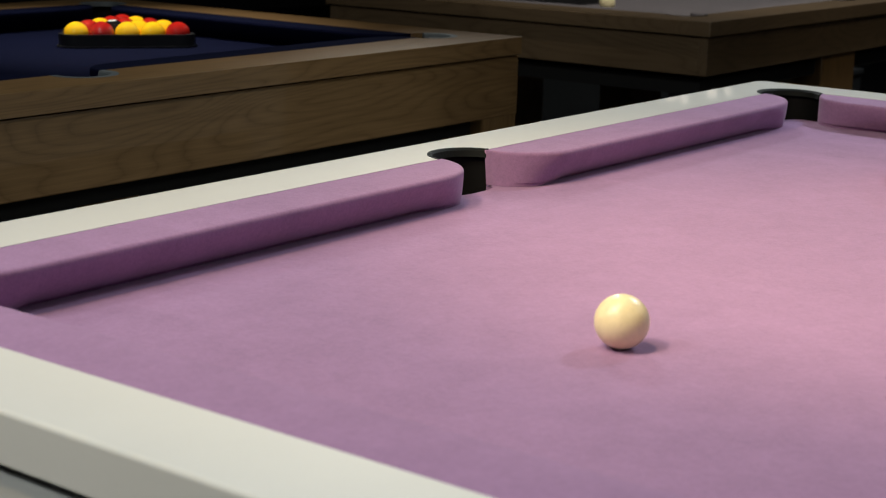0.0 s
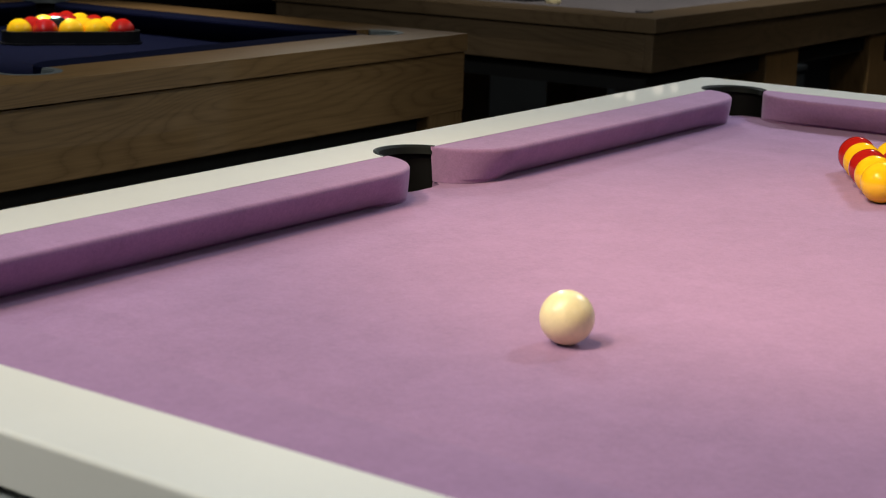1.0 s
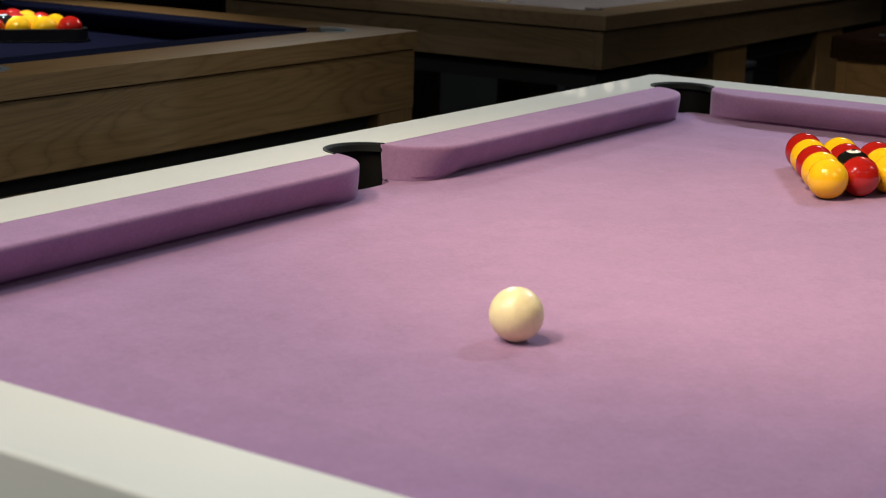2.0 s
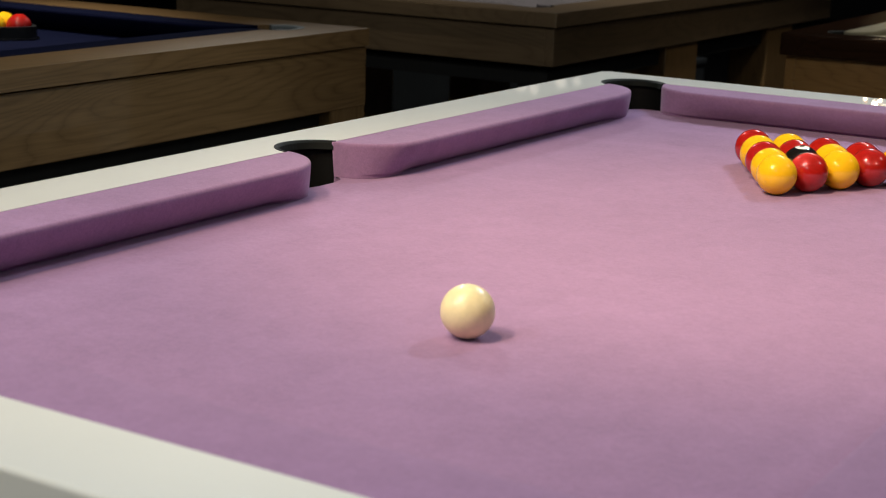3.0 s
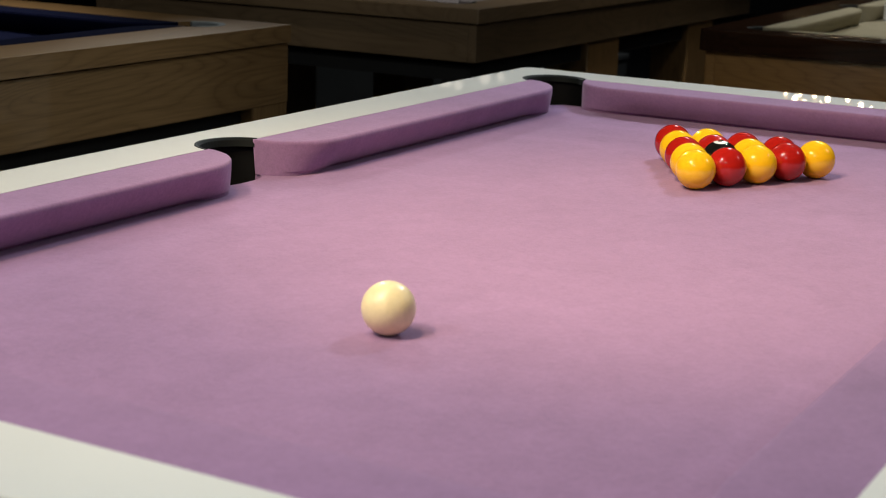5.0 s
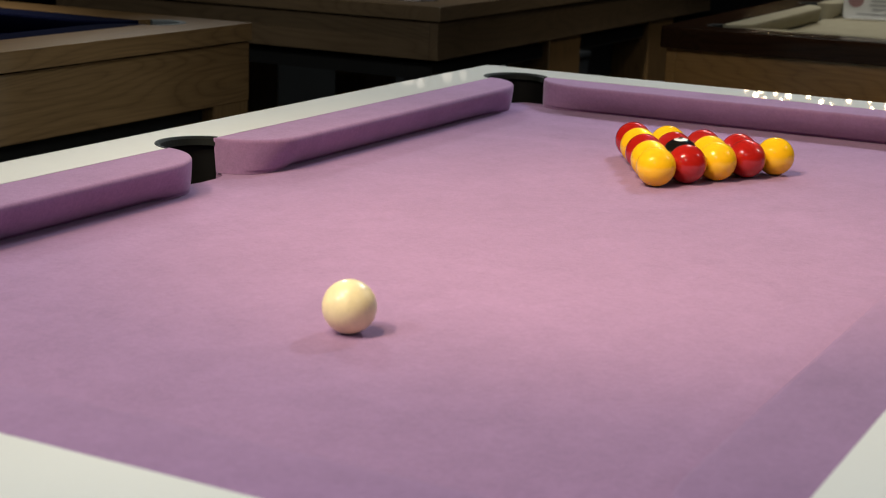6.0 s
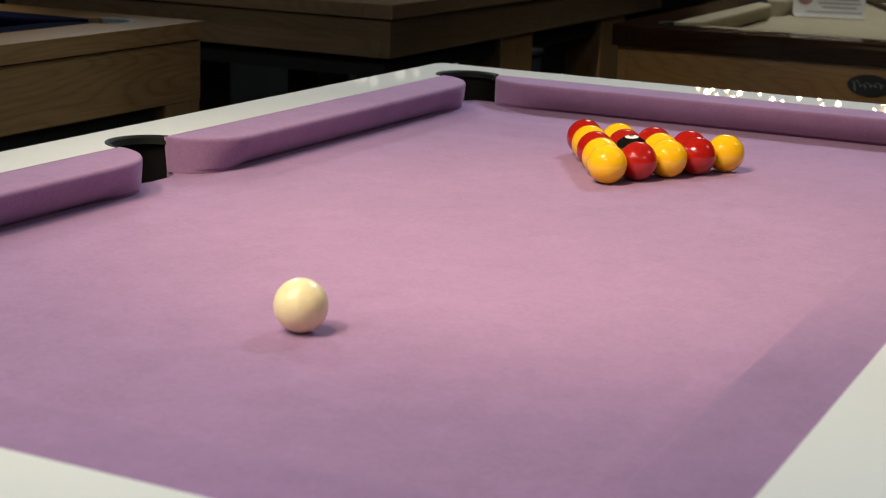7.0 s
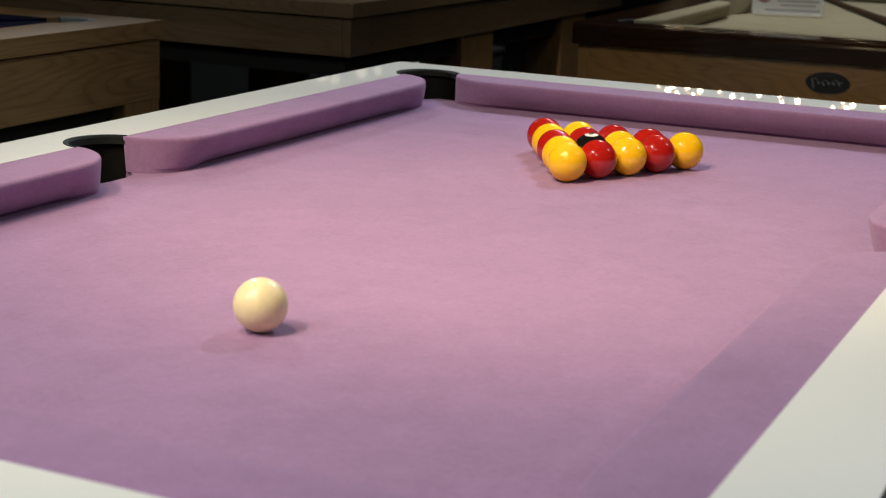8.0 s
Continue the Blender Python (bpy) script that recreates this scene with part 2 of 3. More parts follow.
def box(x0, x1, y0, y1, z0, z1, soft=0.003):
    bm = bmesh.new()
    bmesh.ops.create_cube(bm, size=1.0, matrix=Matrix.Translation(((x0 + x1) / 2, (y0 + y1) / 2, (z0 + z1) / 2))
                          @ Matrix.Diagonal((x1 - x0, y1 - y0, z1 - z0, 1)))
    if soft:
        bmesh.ops.bevel(bm, geom=bm.edges[:], offset=soft, segments=2, profile=0.5, affect="EDGES", clamp_overlap=True)
    return bm


def arc(cx, cy, r, a0, a1, n):
    return [(cx + r * math.cos(a0 + (a1 - a0) * i / n), cy + r * math.sin(a0 + (a1 - a0) * i / n)) for i in range(n + 1)]


# ---------------------------------------------------------------- pool tables
WI, YI = 0.4931, 0.8994      # inner edges of the rails
NOSE = 0.0755                # how far the cushions reach in
LIP = 0.0065                 # lower lip of the cushions above the cloth
POCKET = 0.055
MID_IN = 0.011               # pocket centres inwards of the rails' inner edges
COR_X, COR_Y = 0.028, 0.033
RAIL_UP = 0.0453             # rail above cloth


def cushion(a, b, inward, end_a, end_b, nose=NOSE):
    """A cloth-covered cushion from a to b along a rail's inner edge; its jaws round off towards the pockets."""
    bm = bmesh.new()
    a, b, inward = Vector((*a, 0)), Vector((*b, 0)), Vector((*inward, 0))
    length = (b - a).length
    way = (b - a) / length
    stops = sorted({0.0, length, *[end_a * (i / 12) ** 2.2 for i in range(13)], *[length - end_b * (i / 12) ** 2.2 for i in range(13)],
                    *[end_a * q for q in (1.2, 1.4, 1.6)], *[length - end_b * q for q in (1.2, 1.4, 1.6)],
                    *[1.65 * end_a + (length - 1.65 * end_a - 1.65 * end_b) * i / 6 for i in range(7)]})
    rings = []
    for s in stops:
        v = min(s / end_a, (length - s) / end_b)
        u = min(1.0, v)
        o = max(0.003, nose * math.sqrt(1 - (1 - u) ** 2))
        w = max(0.0, min(1.0, (v - 0.1) / 1.1))
        r = min(0.6 * o, 0.0045)                 # tight roll of the top into the nose
        top, lip = RAIL_UP, max(0.0025, o * (1 - 0.27 * w))   # the face leans back to a lip a finger above the cloth
        shape = [(-0.001, top - 0.0004), (0.4 * (o - r), top - 0.0001), (0.93 * (o - r), top - 0.0002), (o - r, top - 0.0006)]
        shape += [(o - r + r * math.sin(k * math.pi / 10), top - 0.0006 - r * (1 - math.cos(k * math.pi / 10))) for k in range(1, 5)]
        low = top - 0.0006 - r
        shape += [(o + (lip - o) * q ** 1.7, low + (LIP - low) * q) for q in (0.0, 0.06, 0.3, 0.6, 0.9, 0.97, 1.0)]
        back = max(0.002, lip - 0.007 * w)
        shape += [(lip - 0.06 * (lip - back), LIP - 0.0012), (lip - 0.3 * (lip - back), LIP - 0.0016), (back, LIP - 0.002), (back, 0.0004)]
        rings.append([bm.verts.new(a + way * s + inward * x + Vector((0, 0, z))) for x, z in shape])
    for p, q in zip(rings, rings[1:]):
        for i in range(len(p) - 1):
            bm.faces.new((p[i], p[i + 1], q[i + 1], q[i]))
    bm.faces.new(rings[0])
    bm.faces.new(rings[-1][::-1])
    return bm


def pool_table(name, centre, label, rail_w, top, slab, apron_h, mats, corner_r=0.012, legs=(), turn=0, gap=0.006, inset=0.006, liner_label="black rubber pocket liner", nose=NOSE, rim_mat=None, mid_in=MID_IN, cor=(COR_X, COR_Y), rim_w=0.009, round_edge=0.003):
    """A slate-bed pool table. top: height of the rails; mats: rails along x and y, apron along x and y, legs, cloth."""
    rail_x, rail_y, apron_x, apron_y, leg_mat, cloth = mats
    root = thing(name, (*centre, 0), label, "pool table", turn=turn)
    wo, yo = WI + rail_w, YI + rail_w
    bed = top - RAIL_UP
    lift = Matrix.Translation((0, 0, bed))
    # cloth-covered slate, its corners cut for the pockets
    q = []
    for sx, sy in ((1, 1), (-1, 1), (-1, -1), (1, -1)):
        turnings = [(sx * px, sy * py) for px, py in arc(0.508, 0.909, POCKET, math.radians(-106), math.radians(-160), 8)]
        if sx * sy < 0:
            turnings.reverse()
        q.append(turnings)
    notch = [(WI, -0.050), (0.480, -0.048), (0.470, -0.038), (0.4655, -0.015), (0.4655, 0.015), (0.470, 0.038), (0.480, 0.048), (WI, 0.050)]
    outline = notch + q[0] + q[1] + [(-px, -py) for px, py in notch] + q[2] + q[3]
    slate = prism(outline, bed - 0.03, bed, 0.003)
    part("playing_bed", slate, cloth, root, "taut cloth over slate bed")
    # rails
    h = math.sqrt(POCKET ** 2 - mid_in ** 2)
    hx = math.sqrt(POCKET ** 2 - cor[0] ** 2)
    hy = math.sqrt(POCKET ** 2 - cor[1] ** 2)
    ccx, ccy = WI - cor[0], YI - cor[1]
    turn_x, turn_y = math.atan2(hx, cor[0]), math.atan2(cor[1], hy)

    def side(sign):
        o = [(WI, -yo), *arc(wo - corner_r, -yo + corner_r, corner_r, -math.pi / 2, 0, 6), *arc(wo - corner_r, yo - corner_r, corner_r, 0, math.pi / 2, 6), (WI, yo)]
        o += arc(ccx, ccy, POCKET, turn_x, -turn_x, 12)
        o += arc(WI - mid_in, 0, POCKET, math.atan2(h, mid_in), -math.atan2(h, mid_in), 16)
        o += arc(ccx, -ccy, POCKET, turn_x, -turn_x, 12)
        return [(sign * px, py) for px, py in o]

    def end(sign):
        hit = math.acos(cor[0] / POCKET)
        low = math.asin(cor[1] / POCKET)
        o = [(WI, yo), (-WI, yo)] + arc(-ccx, ccy, POCKET, math.pi - hit, low, 8) + arc(ccx, ccy, POCKET, math.pi - low, hit, 8)
        return [(px, sign * py) for px, py in o]

    edge = lambda px, py: abs(px) > wo - corner_r - 1e-4 or abs(py) > yo - corner_r - 1e-4
    for sign in (1, -1):
        part("side_rail", prism(side(sign), top - slab, top, round_edge, lambda px, py: edge(px, py) and abs(px) > WI + 1e-3), rail_y, root)
        part("end_rail", prism(end(sign), top - slab, top, round_edge, lambda px, py: abs(py) > yo - 1e-3), rail_x, root)
    # cushions
    long_a, long_b = 0.046, YI - (cor[1] + hx - 0.012)
    short = WI - (cor[0] + hy - 0.001)
    for sx in (1, -1):
        for sy in (1, -1):
            bm = cushion((sx * WI, sy * long_a), (sx * WI, sy * long_b), (-sx, 0), 0.085, 0.10, nose)
            bm.transform(lift)
            part("cushion", bm, cloth, root, smooth=True)
    for sy in (1, -1):
        bm = cushion((-short, sy * YI), (short, sy * YI), (0, -sy), 0.10, 0.10, nose)
        bm.transform(lift)
        part("cushion", bm, cloth, root, smooth=True)
    # pockets
    middle = [(WI - mid_in, 0, 0.0, math.atan2(h, mid_in)), (-WI + mid_in, 0, math.pi, math.atan2(h, mid_in))]
    corners = [(sx * ccx, sy * ccy, math.atan2(sy, sx), math.pi / 2 + 0.15) for sx in (1, -1) for sy in (1, -1)]
    for px, py, face, half in middle + corners:
        bm = bmesh.new()
        n = 40
        loops = []
        for r, z in ((POCKET - 0.0006, top - 0.004), (POCKET - 0.003, top - 0.012), (POCKET - 0.004, bed - 0.045), (POCKET - 0.020, bed - 0.085), (0.004, bed - 0.095)):
            loops.append([bm.verts.new((px + r * math.cos(2 * math.pi * i / n), py + r * math.sin(2 * math.pi * i / n), z if r < 0.035 or math.cos(2 * math.pi * i / n - face) > math.cos(half + 0.12) else min(z, bed - 0.034))) for i in range(n)])
        for p, q in zip(loops, loops[1:]):
            for i in range(n):
                bm.faces.new((p[i], p[(i + 1) % n], q[(i + 1) % n], q[i]))
        bm.faces.new(loops[-1])
        liner = part("pocket_liner", bm, BLACK_RUBBER, root, liner_label, smooth=True)
        bm = bmesh.new()
        rows = []
        for i in range(25):
            a = face - half + 2 * half * i / 24
            d = Vector((math.cos(a), math.sin(a), 0))
            at = Vector((px, py, 0))
            rows.append([bm.verts.new(at + d * r + Vector((0, 0, z))) for r, z in
                         ((POCKET - rim_w, top - 0.010), (POCKET - rim_w + 0.002, top - 0.002), (POCKET - rim_w + 0.005, top + 0.0004), (POCKET - 0.0004, top + 0.0006), (POCKET - 0.0004, top - 0.010))])
        for p, q in zip(rows, rows[1:]):
            for i in range(5):
                bm.faces.new((p[i], p[(i + 1) % 5], q[(i + 1) % 5], q[i]))
        bm.faces.new(rows[0])
        bm.faces.new(rows[-1][::-1])
        part("rim", bm, rim_mat or RIM, liner, "grey moulded pocket rim")
    # apron under a shadow gap, and legs
    z1 = top - slab - gap
    z0 = z1 - apron_h
    ax, ay, t = wo - inset, yo - inset, 0.024
    for s in (1, -1):
        part("side_apron", box(min(s * ax, s * (ax - t)), max(s * ax, s * (ax - t)), -ay, ay, z0, z1, 0.002), apron_y, root)
        part("end_apron", box(-ax + t, ax - t, min(s * ay, s * (ay - t)), max(s * ay, s * (ay - t)), z0, z1, 0.002), apron_x, root)
    part("carcass", box(-ax + 0.03, ax - 0.03, -ay + 0.03, ay - 0.03, bed - 0.14, bed - 0.10, 0), BLACK_HOLLOW, root, "dark hidden frame")
    for lx0, lx1, ly0, ly1 in legs:
        part("leg", box(lx0, lx1, ly0, ly1, 0.0, z0 + 0.04, 0.004), leg_mat, root)
    return root


BLACK_HOLLOW = material("black_stained_board", (0.01, 0.009, 0.008), 0.8, mottle=0.2)


def corner_legs(rail_w, inset, wide, deep):
    ax, ay = WI + rail_w - inset - 0.001, YI + rail_w - inset - 0.001
    return [(min(sx * ax, sx * (ax - wide)), max(sx * ax, sx * (ax - wide)), min(sy * ay, sy * (ay - deep)), max(sy * ay, sy * (ay - deep)))
            for sx in (1, -1) for sy in (1, -1)]


# ---------------------------------------------------------------- hall
def slab_of(name, x0, x1, y0, y1, z0, z1, mat, label):
    bm = box(x0, x1, y0, y1, z0, z1, 0)
    ob = part(name, bm, mat, None)
    return tagged(ob, label, "hall", kind="structure")


slab_of("floor", -9, 9, -6, 12, -0.1, 0, CARPET, "dark charcoal carpet of the show hall")
slab_of("ceiling", -9, 9, -6, 12, 3.4, 3.5, CEILING, "dark painted ceiling of the show hall")
slab_of("wall_north", -9, 9, 12, 12.2, 0, 3.4, WALL, "plain dark wall closing the hall")
slab_of("wall_south", -9, 9, -6.2, -6, 0, 3.4, WALL, "plain dark wall closing the hall")
slab_of("wall_east", 9, 9.2, -6, 12, 0, 3.4, WALL, "plain dark wall closing the hall")
slab_of("wall_west", -9.2, -9, -6, 12, 0, 3.4, WALL, "plain dark wall closing the hall")

# ---------------------------------------------------------------- the tables
RW, WRW = 0.0864, 0.125
TOP = BED + RAIL_UP
pool_table("pool_table", (0, 0), "white lacquered pool table with lilac cloth and black pockets", RW, TOP, 0.037, 0.16,
           (WHITE, WHITE, WHITE, WHITE, WHITE, LILAC), legs=corner_legs(RW, 0.012, 0.10, 0.10), gap=0.008, inset=0.010)
B_TOP = BED + 0.075
B_AT = (-1.753, 0.026)
pool_table("pool_table", B_AT, "oak pool table with dark navy cloth", WRW, B_TOP, 0.034, 0.118,
           (OAK_X, OAK_Y, OAK_X, OAK_Y, OAK_Z, NAVY), corner_r=0.004, legs=corner_legs(WRW, 0.005, 0.10, 0.115), gap=0.003, inset=0.005, rim_mat=RIM_PALE, rim_w=0.017, round_edge=0.004, mid_in=-0.014, cor=(0.008, 0.006))
G_TOP = BED + 0.055
G_AT = (-1.155 - WI - WRW, 1.87 + YI + WRW)
pool_table("pool_table", G_AT, "dark oak pool table with grey cloth", WRW, G_TOP, 0.035, 0.095,
           (DUSK_X, DUSK_Y, DUSK_X, DUSK_Y, OAK_Z, GREY_CLOTH), corner_r=0.004,
           legs=[(0.47, 0.60, -0.33, -0.11), (0.47, 0.60, 0.45, 0.67), (-0.60, -0.47, -0.33, -0.11), (-0.60, -0.47, 0.45, 0.67)], gap=0.003, inset=0.010)
T_TOP = BED + 0.045
T_AT = (-0.632 + WI + 0.10, 1.95 + YI + 0.10)
pool_table("pool_table", T_AT, "oak pool table with tan cloth and glossy dark rails", 0.10, T_TOP, 0.049, 0.20,
           (DARK_X, DARK_Y, HONEY_X, HONEY_Y, OAK_Z, TAN_CLOTH), corner_r=0.016, legs=corner_legs(0.10, 0.02, 0.12, 0.12), gap=0.001, inset=0.015, turn=1.0, nose=0.052, round_edge=0.014)

# ---------------------------------------------------------------- balls
BALL_R, CUE_R = 0.0254, 0.0234


def ball_mesh(name, r, mat):
    bm = bmesh.new()
    bmesh.ops.create_uvsphere(bm, u_segments=48, v_segments=24, radius=r)
    for f in bm.faces:
        f.smooth = True
    me = bpy.data.meshes.new(name)
    bm.to_mesh(me)
    bm.free()
    me.materials.append(mat)
    return me


BALLS = {"Y": ("yellow_ball", ball_mesh("yellow_ball", BALL_R, BALL_YELLOW), "glossy yellow resin pool ball"),
         "R": ("red_ball", ball_mesh("red_ball", BALL_R, BALL_RED), "glossy red resin pool ball"),
         "B": ("black_ball", ball_mesh("black_ball", BALL_R, BALL_BLACK), "glossy black pool ball, white disc")}


def number_disc(ball, tilt):
    """The white disc with its 8 on the black ball."""
    bm = bmesh.new()
    rings = [[bm.verts.new((0, 0, BALL_R + 0.0002))]]
    for a in (0.12, 0.24, 0.37):
        rings.append([bm.verts.new(((BALL_R + 0.0002) * math.sin(a) * math.cos(2 * math.pi * i / 24), (BALL_R + 0.0002) * math.sin(a) * math.sin(2 * math.pi * i / 24),
                                    (BALL_R + 0.0002) * math.cos(a))) for i in range(24)])
    for i in range(24):
        bm.faces.new((rings[0][0], rings[1][i], rings[1][(i + 1) % 24]))
        for p, q in zip(rings[1:], rings[2:]):
            bm.faces.new((p[i], q[i], q[(i + 1) % 24], p[(i + 1) % 24]))
    disc = part("number_disc", bm, SPOT_WHITE, ball, "white disc with a black 8", smooth=True)
    disc.rotation_euler = tilt
    cu = bpy.data.curves.new("numeral", "FONT")
    cu.body, cu.size, cu.align_x, cu.align_y, cu.extrude = "8", 0.013, "CENTER", "CENTER", 0.0009
    cu.materials.append(BALL_BLACK)
    num = new("numeral", cu)
    num.parent = disc
    num.location = (0, 0, BALL_R - 0.0004)


def rack(apex, bed_z, rows, turn, on, group):
    c, s = math.cos(radians(turn)), math.sin(radians(turn))
    for j, row in enumerate(rows):
        for i, kind in enumerate(row):
            lx, ly = (i - j / 2) * 2.004 * BALL_R, j * math.sqrt(3) * 1.002 * BALL_R
            name, me, label = BALLS[kind]
            ob = new(name, me)
            ob.matrix_world = pose(apex[0] + c * lx - s * ly, apex[1] + s * lx + c * ly, bed_z + BALL_R, 0, 0, random.uniform(0, 360))
            tagged(ob, label + on, "pool ball", group)
            if kind == "B":
                ob.matrix_world = pose(apex[0] + c * lx - s * ly, apex[1] + s * lx + c * ly, bed_z + BALL_R)
                number_disc(ob, (0.1, 0.0, 0.0))


rack((0.0, 0.3166), BED, ("Y", "YR", "RBY", "YRYR", "RYRRY"), -0.2, " racked on lilac cloth", "racked balls on the lilac table")
cue_ball = new("cue_ball", ball_mesh("cue_ball", CUE_R, BALL_CREAM))
cue_ball.matrix_world = pose(0.0237, -0.4667, BED + CUE_R, 20, 35, 0)
tagged(cue_ball, "plain cream cue ball alone on lilac cloth", "pool ball")

# navy table: rack in its black plastic triangle
B_BED = B_TOP - RAIL_UP


def triangle_frame(apex, bed_z, turn, label):
    """A ball triangle: a low band with rounded corners and a small foot round its base."""
    root = thing("ball_triangle", (*apex, bed_z), label, "ball triangle", turn=turn)
    side = 4 * 2.004 * BALL_R
    pts = [Vector((0, 0)), Vector((side / 2, side * math.sqrt(3) / 2)), Vector((-side / 2, side * math.sqrt(3) / 2))]
    bm = bmesh.new()
    for r_out, r_in, z0, z1 in ((BALL_R + 0.010, BALL_R + 0.001, 0.004, 0.027), (BALL_R + 0.014, BALL_R + 0.001, 0.0005, 0.004)):
        outline = []
        for k, p in enumerate(pts):
            mid = -math.pi / 2 + k * 2 * math.pi / 3
            for i in range(9):
                a = mid - math.pi / 3 + 2 * math.pi / 3 * i / 8
                d = Vector((math.cos(a), math.sin(a)))
                outline.append((p + d * r_out, p + d * r_in))
        rings = [[bm.verts.new((*o, z0)), bm.verts.new((*o, z1)), bm.verts.new((*i, z1)), bm.verts.new((*i, z0))] for o, i in outline]
        for p, q in zip(rings, rings[1:] + rings[:1]):
            for i in range(4):
                bm.faces.new((p[i], p[(i + 1) % 4], q[(i + 1) % 4], q[i]))
    part("band", bm, PLASTIC, root)
    return root


B_APEX = (-1.876, 0.538)
rack(B_APEX, B_BED, ("Y", "RR", "YBY", "RRYY", "RYRYR"), -8, " racked on navy cloth", "racked balls on the navy table")
triangle_frame(B_APEX, B_BED, -8, "black plastic ball triangle on navy cloth")

# grey table: a cue ball and a black triangle
G_BED = G_TOP - RAIL_UP
white = new("cue_ball", ball_mesh("cue_ball", CUE_R, BALL_CREAM))
white.matrix_world = pose(-1.80, 2.44, G_BED + CUE_R)
tagged(white, "cream cue ball on the grey cloth", "pool ball")
triangle_frame((-2.02, 2.47), G_BED, 20, "black plastic ball triangle on grey cloth")

# tan table: price card, cue, maker's oval
T_BED = T_TOP - RAIL_UP
sign = thing("price_card", (-0.382, 3.10, T_BED), "white printed card in a clear stand on tan cloth", "sign", turn=19)
part("card", box(-0.102, 0.102, -0.001, 0.001, 0.004, 0.16, 0), PAPER, sign)
part("stand_foot", box(-0.10, 0.10, -0.03, 0.03, 0.0, 0.004, 0.001), SPOT_WHITE, sign, "pale plastic foot")
part("print_mark", prism(arc(0, 0, 0.022, 0, 2 * math.pi * 23 / 24, 23), 0, 0.0006), INK_RED, sign, "faded red round mark").matrix_basis = pose(-0.068, -0.0014, 0.055, 90)
for k, (w, z) in enumerate(((0.11, 0.05), (0.12, 0.038), (0.10, 0.026), (0.19, 0.012))):
    part("print_line", box(-w / 2 + 0.03, w / 2 + 0.03 - max(0, w - 0.16), -0.0018, -0.0012, z, z + 0.004, 0), INK, sign)


def tapered_rod(a, b, r0, r1):
    bm = bmesh.new()
    d = Vector(b) - Vector(a)
    m = d.to_track_quat("Z", "Y").to_matrix().to_4x4()
    m.translation = (Vector(a) + Vector(b)) / 2
    bmesh.ops.create_cone(bm, cap_ends=True, segments=20, radius1=r0, radius2=r1, depth=d.length, matrix=m)
    return bm


cue = thing("pool_cue", (0, 0, T_BED), "dark wooden pool cue lying on tan cloth", "pool cue")
part("shaft", tapered_rod((-0.455, 3.85, 0.008), (-0.19, 3.25, 0.010), 0.006, 0.009), CUE_WOOD, cue)
part("butt", tapered_rod((-0.19, 3.25, 0.010), (0.13, 2.52, 0.0145), 0.009, 0.0145), CUE_WOOD, cue, "stained dark butt")

badge = thing("maker_oval", (-0.014, 1.95 + 0.0125, BED - 0.047), "black oval plate with tarnished silver script", "badge", turn=1)
part("plate", prism([(0.048 * math.cos(a), 0.0235 * math.sin(a)) for a in [2 * math.pi * i / 40 for i in range(40)]], 0, 0.004, 0.001), PLASTIC, badge).matrix_basis = pose(0, 0, 0, 90)
bm = bmesh.new()
last = None
for i in range(90):
    u = i / 89
    x, z = -0.036 + 0.068 * u + 0.005 * math.sin(u * 38), (0.0115 if u < 0.2 else 0.004 + 0.003 * math.sin(u * 17)) * math.cos(u * 38 + 0.6) - 0.003 + 0.004 * u
    ring = [bm.verts.new((x + dx, -0.0042 + dy, z + dz)) for dx, dy, dz in ((-0.0007, 0, -0.0007), (0.0007, 0, 0.0007), (0.0004, -0.0006, 0), (-0.0004, -0.0006, 0))]
    if last:
        for k in range(4):
            bm.faces.new((last[k], last[(k + 1) % 4], ring[(k + 1) % 4], ring[k]))
    last = ring
part("script_mark", bm, SILVER, badge, "looping silver script line")

# lamps that hang further down the hall, and glowing globes added for reflections
BULB = bpy.data.materials.new("lit_bulb")
BULB.use_nodes = True
p = BULB.node_tree.nodes["Principled BSDF"]
p.inputs["Emission Color"].default_value, p.inputs["Emission Strength"].default_value = (1.0, 0.76, 0.45, 1), 45.0
PATCH_GLOW = bpy.data.materials.new("added_patch_glow")
PATCH_GLOW.use_nodes = True
p = PATCH_GLOW.node_tree.nodes["Principled BSDF"]
p.inputs["Emission Color"].default_value, p.inputs["Emission Strength"].default_value = (1.0, 0.86, 0.70, 1), 0.6
BRASS = material("aged_brass", (0.35, 0.22, 0.08), 0.35, metal=1.0)


def pendant(x, y, z, r, glass=BULB, words="bare warm bulb hanging on a cable"):
    root = thing("pendant_lamp", (x, y, BED + z), words, "pendant lamp", "row of pendant lamps")
    bm = bmesh.new()
    bmesh.ops.create_uvsphere(bm, u_segments=16, v_segments=10, radius=r)
    part("bulb", bm, glass, root, "glowing warm glass bulb", smooth=True)
    part("socket", tapered_rod((0, 0, r * 0.9), (0, 0, r + 0.05), 0.016, 0.012), BRASS, root)
    part("cable", tapered_rod((0, 0, r + 0.05), (0, 0, 3.40 - BED - z), 0.003, 0.003), PLASTIC, root)


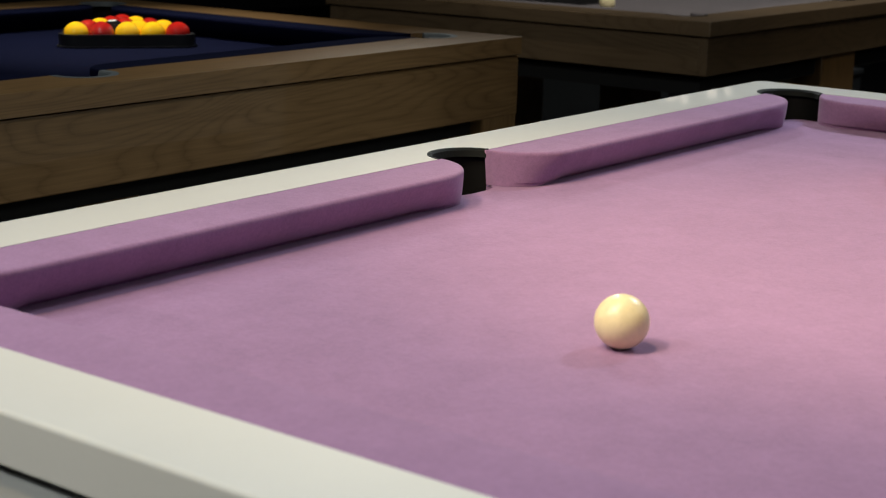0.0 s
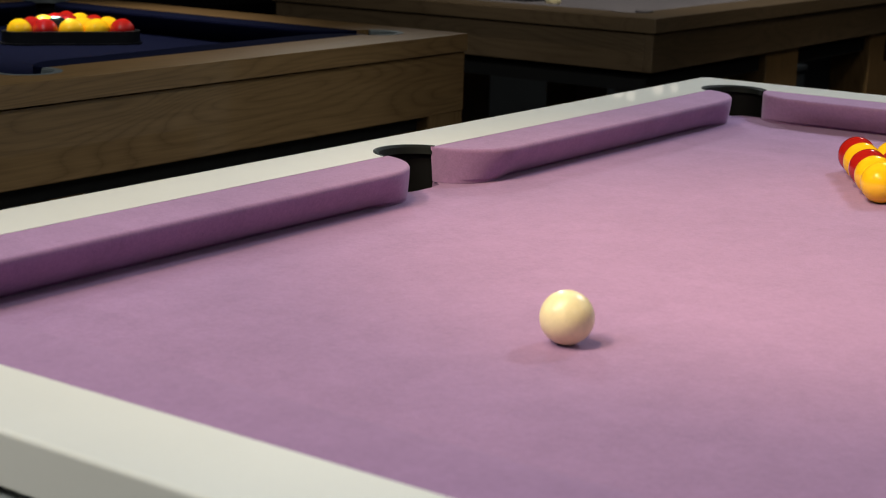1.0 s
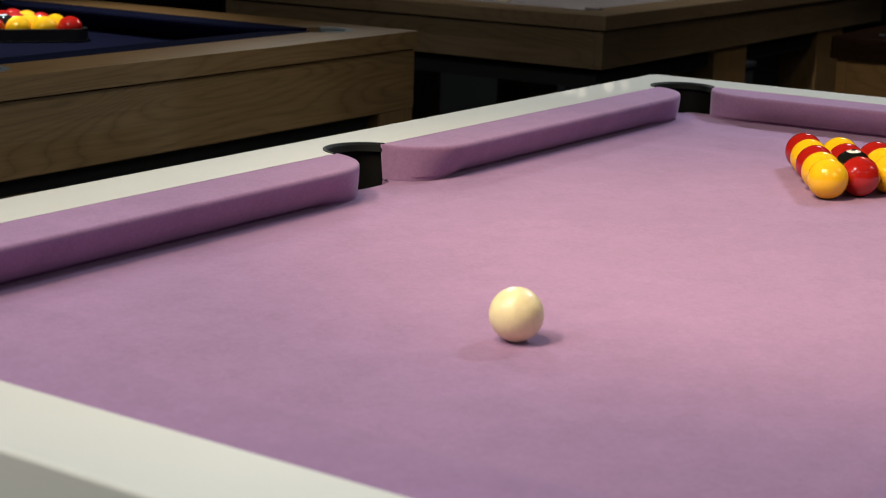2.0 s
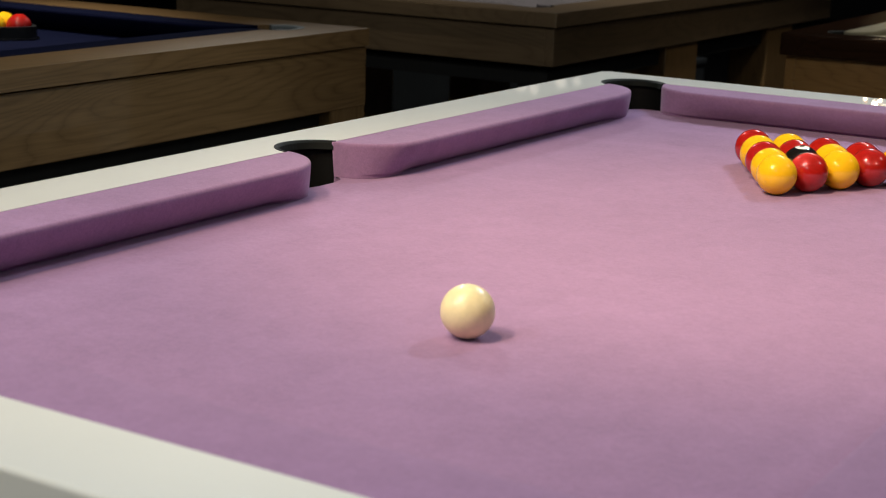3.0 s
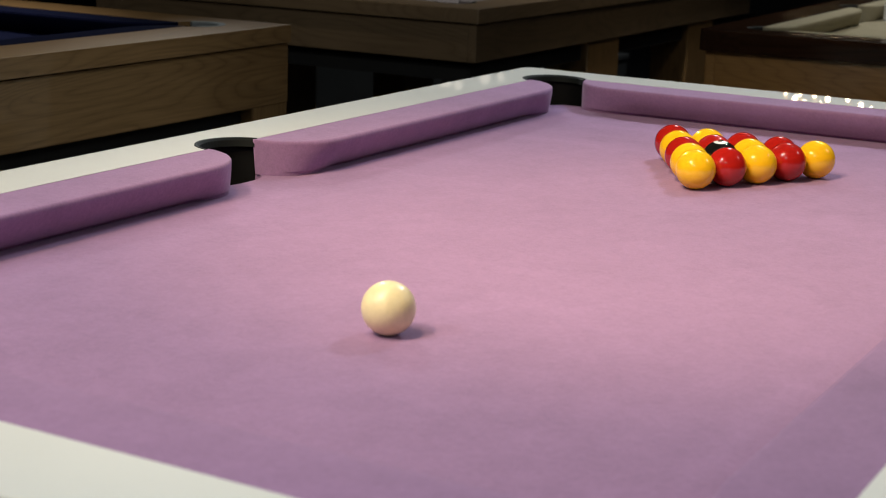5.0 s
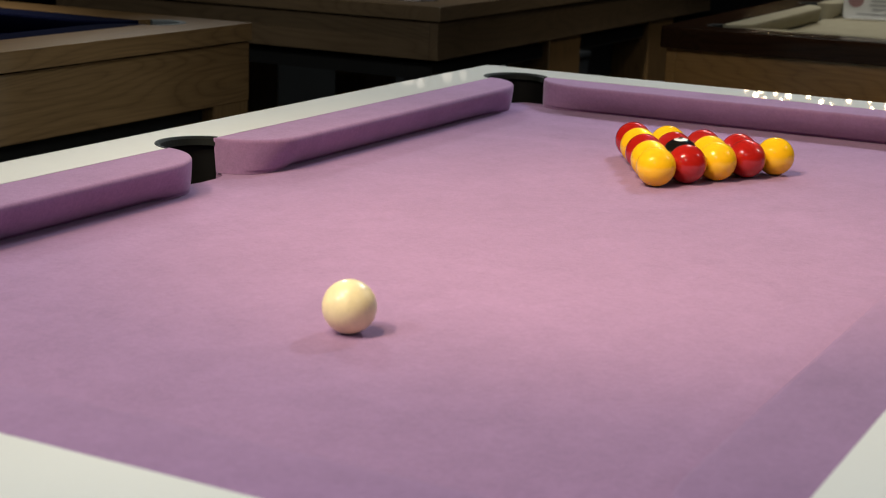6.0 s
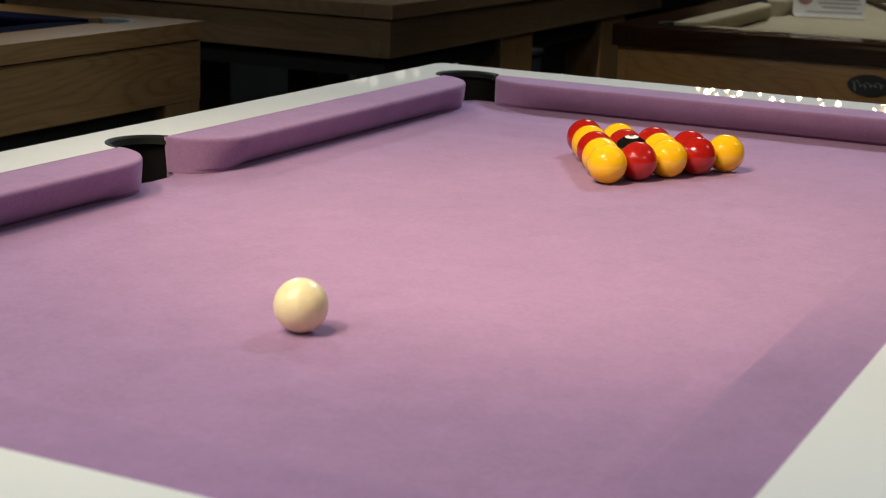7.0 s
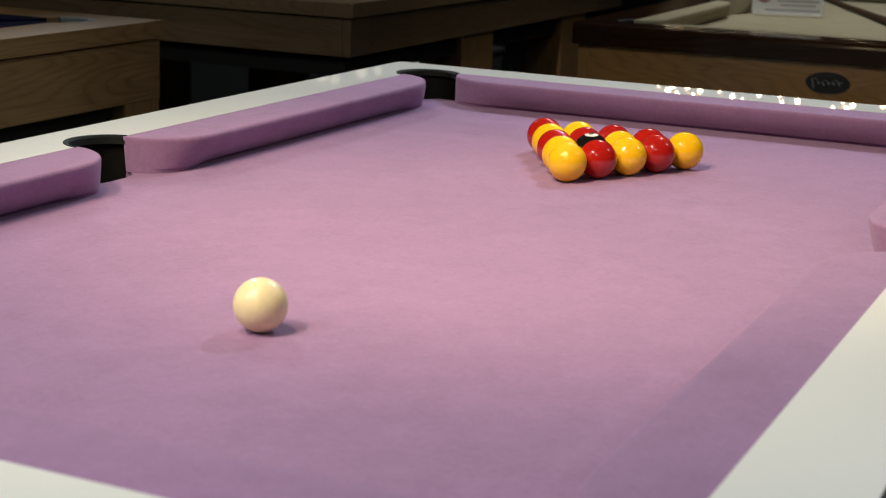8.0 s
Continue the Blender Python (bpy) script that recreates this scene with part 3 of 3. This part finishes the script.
for x, z, r in ((-2.15, 0.976, 0.015), (-1.95, 0.964, 0.015), (-1.75, 0.981, 0.014), (-1.59, 0.958, 0.012), (-1.36, 0.973, 0.015), (-1.04, 0.967, 0.013),
                (-1.075, 0.987, 0.011), (-2.21, 0.956, 0.006), (-2.12, 0.954, 0.009), (-2.03, 0.955, 0.009), (-2.09, 0.991, 0.008), (-1.99, 0.990, 0.007), (-1.83, 0.956, 0.009),
                (-1.69, 0.990, 0.007), (-1.47, 0.954, 0.007), (-1.45, 0.988, 0.008), (-1.10, 0.950, 0.008), (-1.15, 0.989, 0.008), (-0.87, 0.958, 0.010)):
    pendant(x, 7.75, z, 0.8 * r)
# made-up glowing globes: they only put pale patches into the white rail's reflection
for x, z, r in ((-4.55, 1.10, 0.04), (-4.45, 1.115, 0.03), (-4.25, 1.05, 0.035), (-4.13, 1.03, 0.025)):
    pendant(x, 7.75, z, r, PATCH_GLOW, "dim made-up globe added for a pale reflection in the rail")

# dim things under and behind the oak tables


# plain boxes stand in for dim far shapes, taken for another table's base
def far_shape_box(x0, x1, y0, y1, h):
    root = thing("far_shape_box", ((x0 + x1) / 2, (y0 + y1) / 2, 0), "dark blue-grey laminate box standing in for a dim far shape", "box", "boxes behind the tables")
    w, d = (x1 - x0) / 2, (y1 - y0) / 2
    part("body", box(-w, w, -d, d, 0.02, h - 0.025, 0.004), BLUEGREY, root)
    part("lid", box(-w - 0.008, w + 0.008, -d - 0.008, d + 0.008, h - 0.025, h, 0.005), BLUEGREY, root)
    part("plinth", box(-w + 0.02, w - 0.02, -d + 0.02, d - 0.02, 0, 0.02, 0), PLASTIC, root)


far_shape_box(-3.47, -3.02, 4.6, 5.0, 0.40)
far_shape_box(-2.30, -2.06, 4.6, 4.95, 0.40)
carton = thing("carton", (-2.37, 4.75, 0), "small pale cardboard carton standing on the carpet", "carton")
part("body", box(-0.035, 0.035, -0.06, 0.06, 0, 0.385, 0.002), PAPER, carton)
part("flap", box(-0.035, -0.002, -0.058, 0.058, 0.385, 0.388, 0), PAPER, carton)
part("flap", box(0.002, 0.035, -0.058, 0.058, 0.385, 0.388, 0), PAPER, carton)
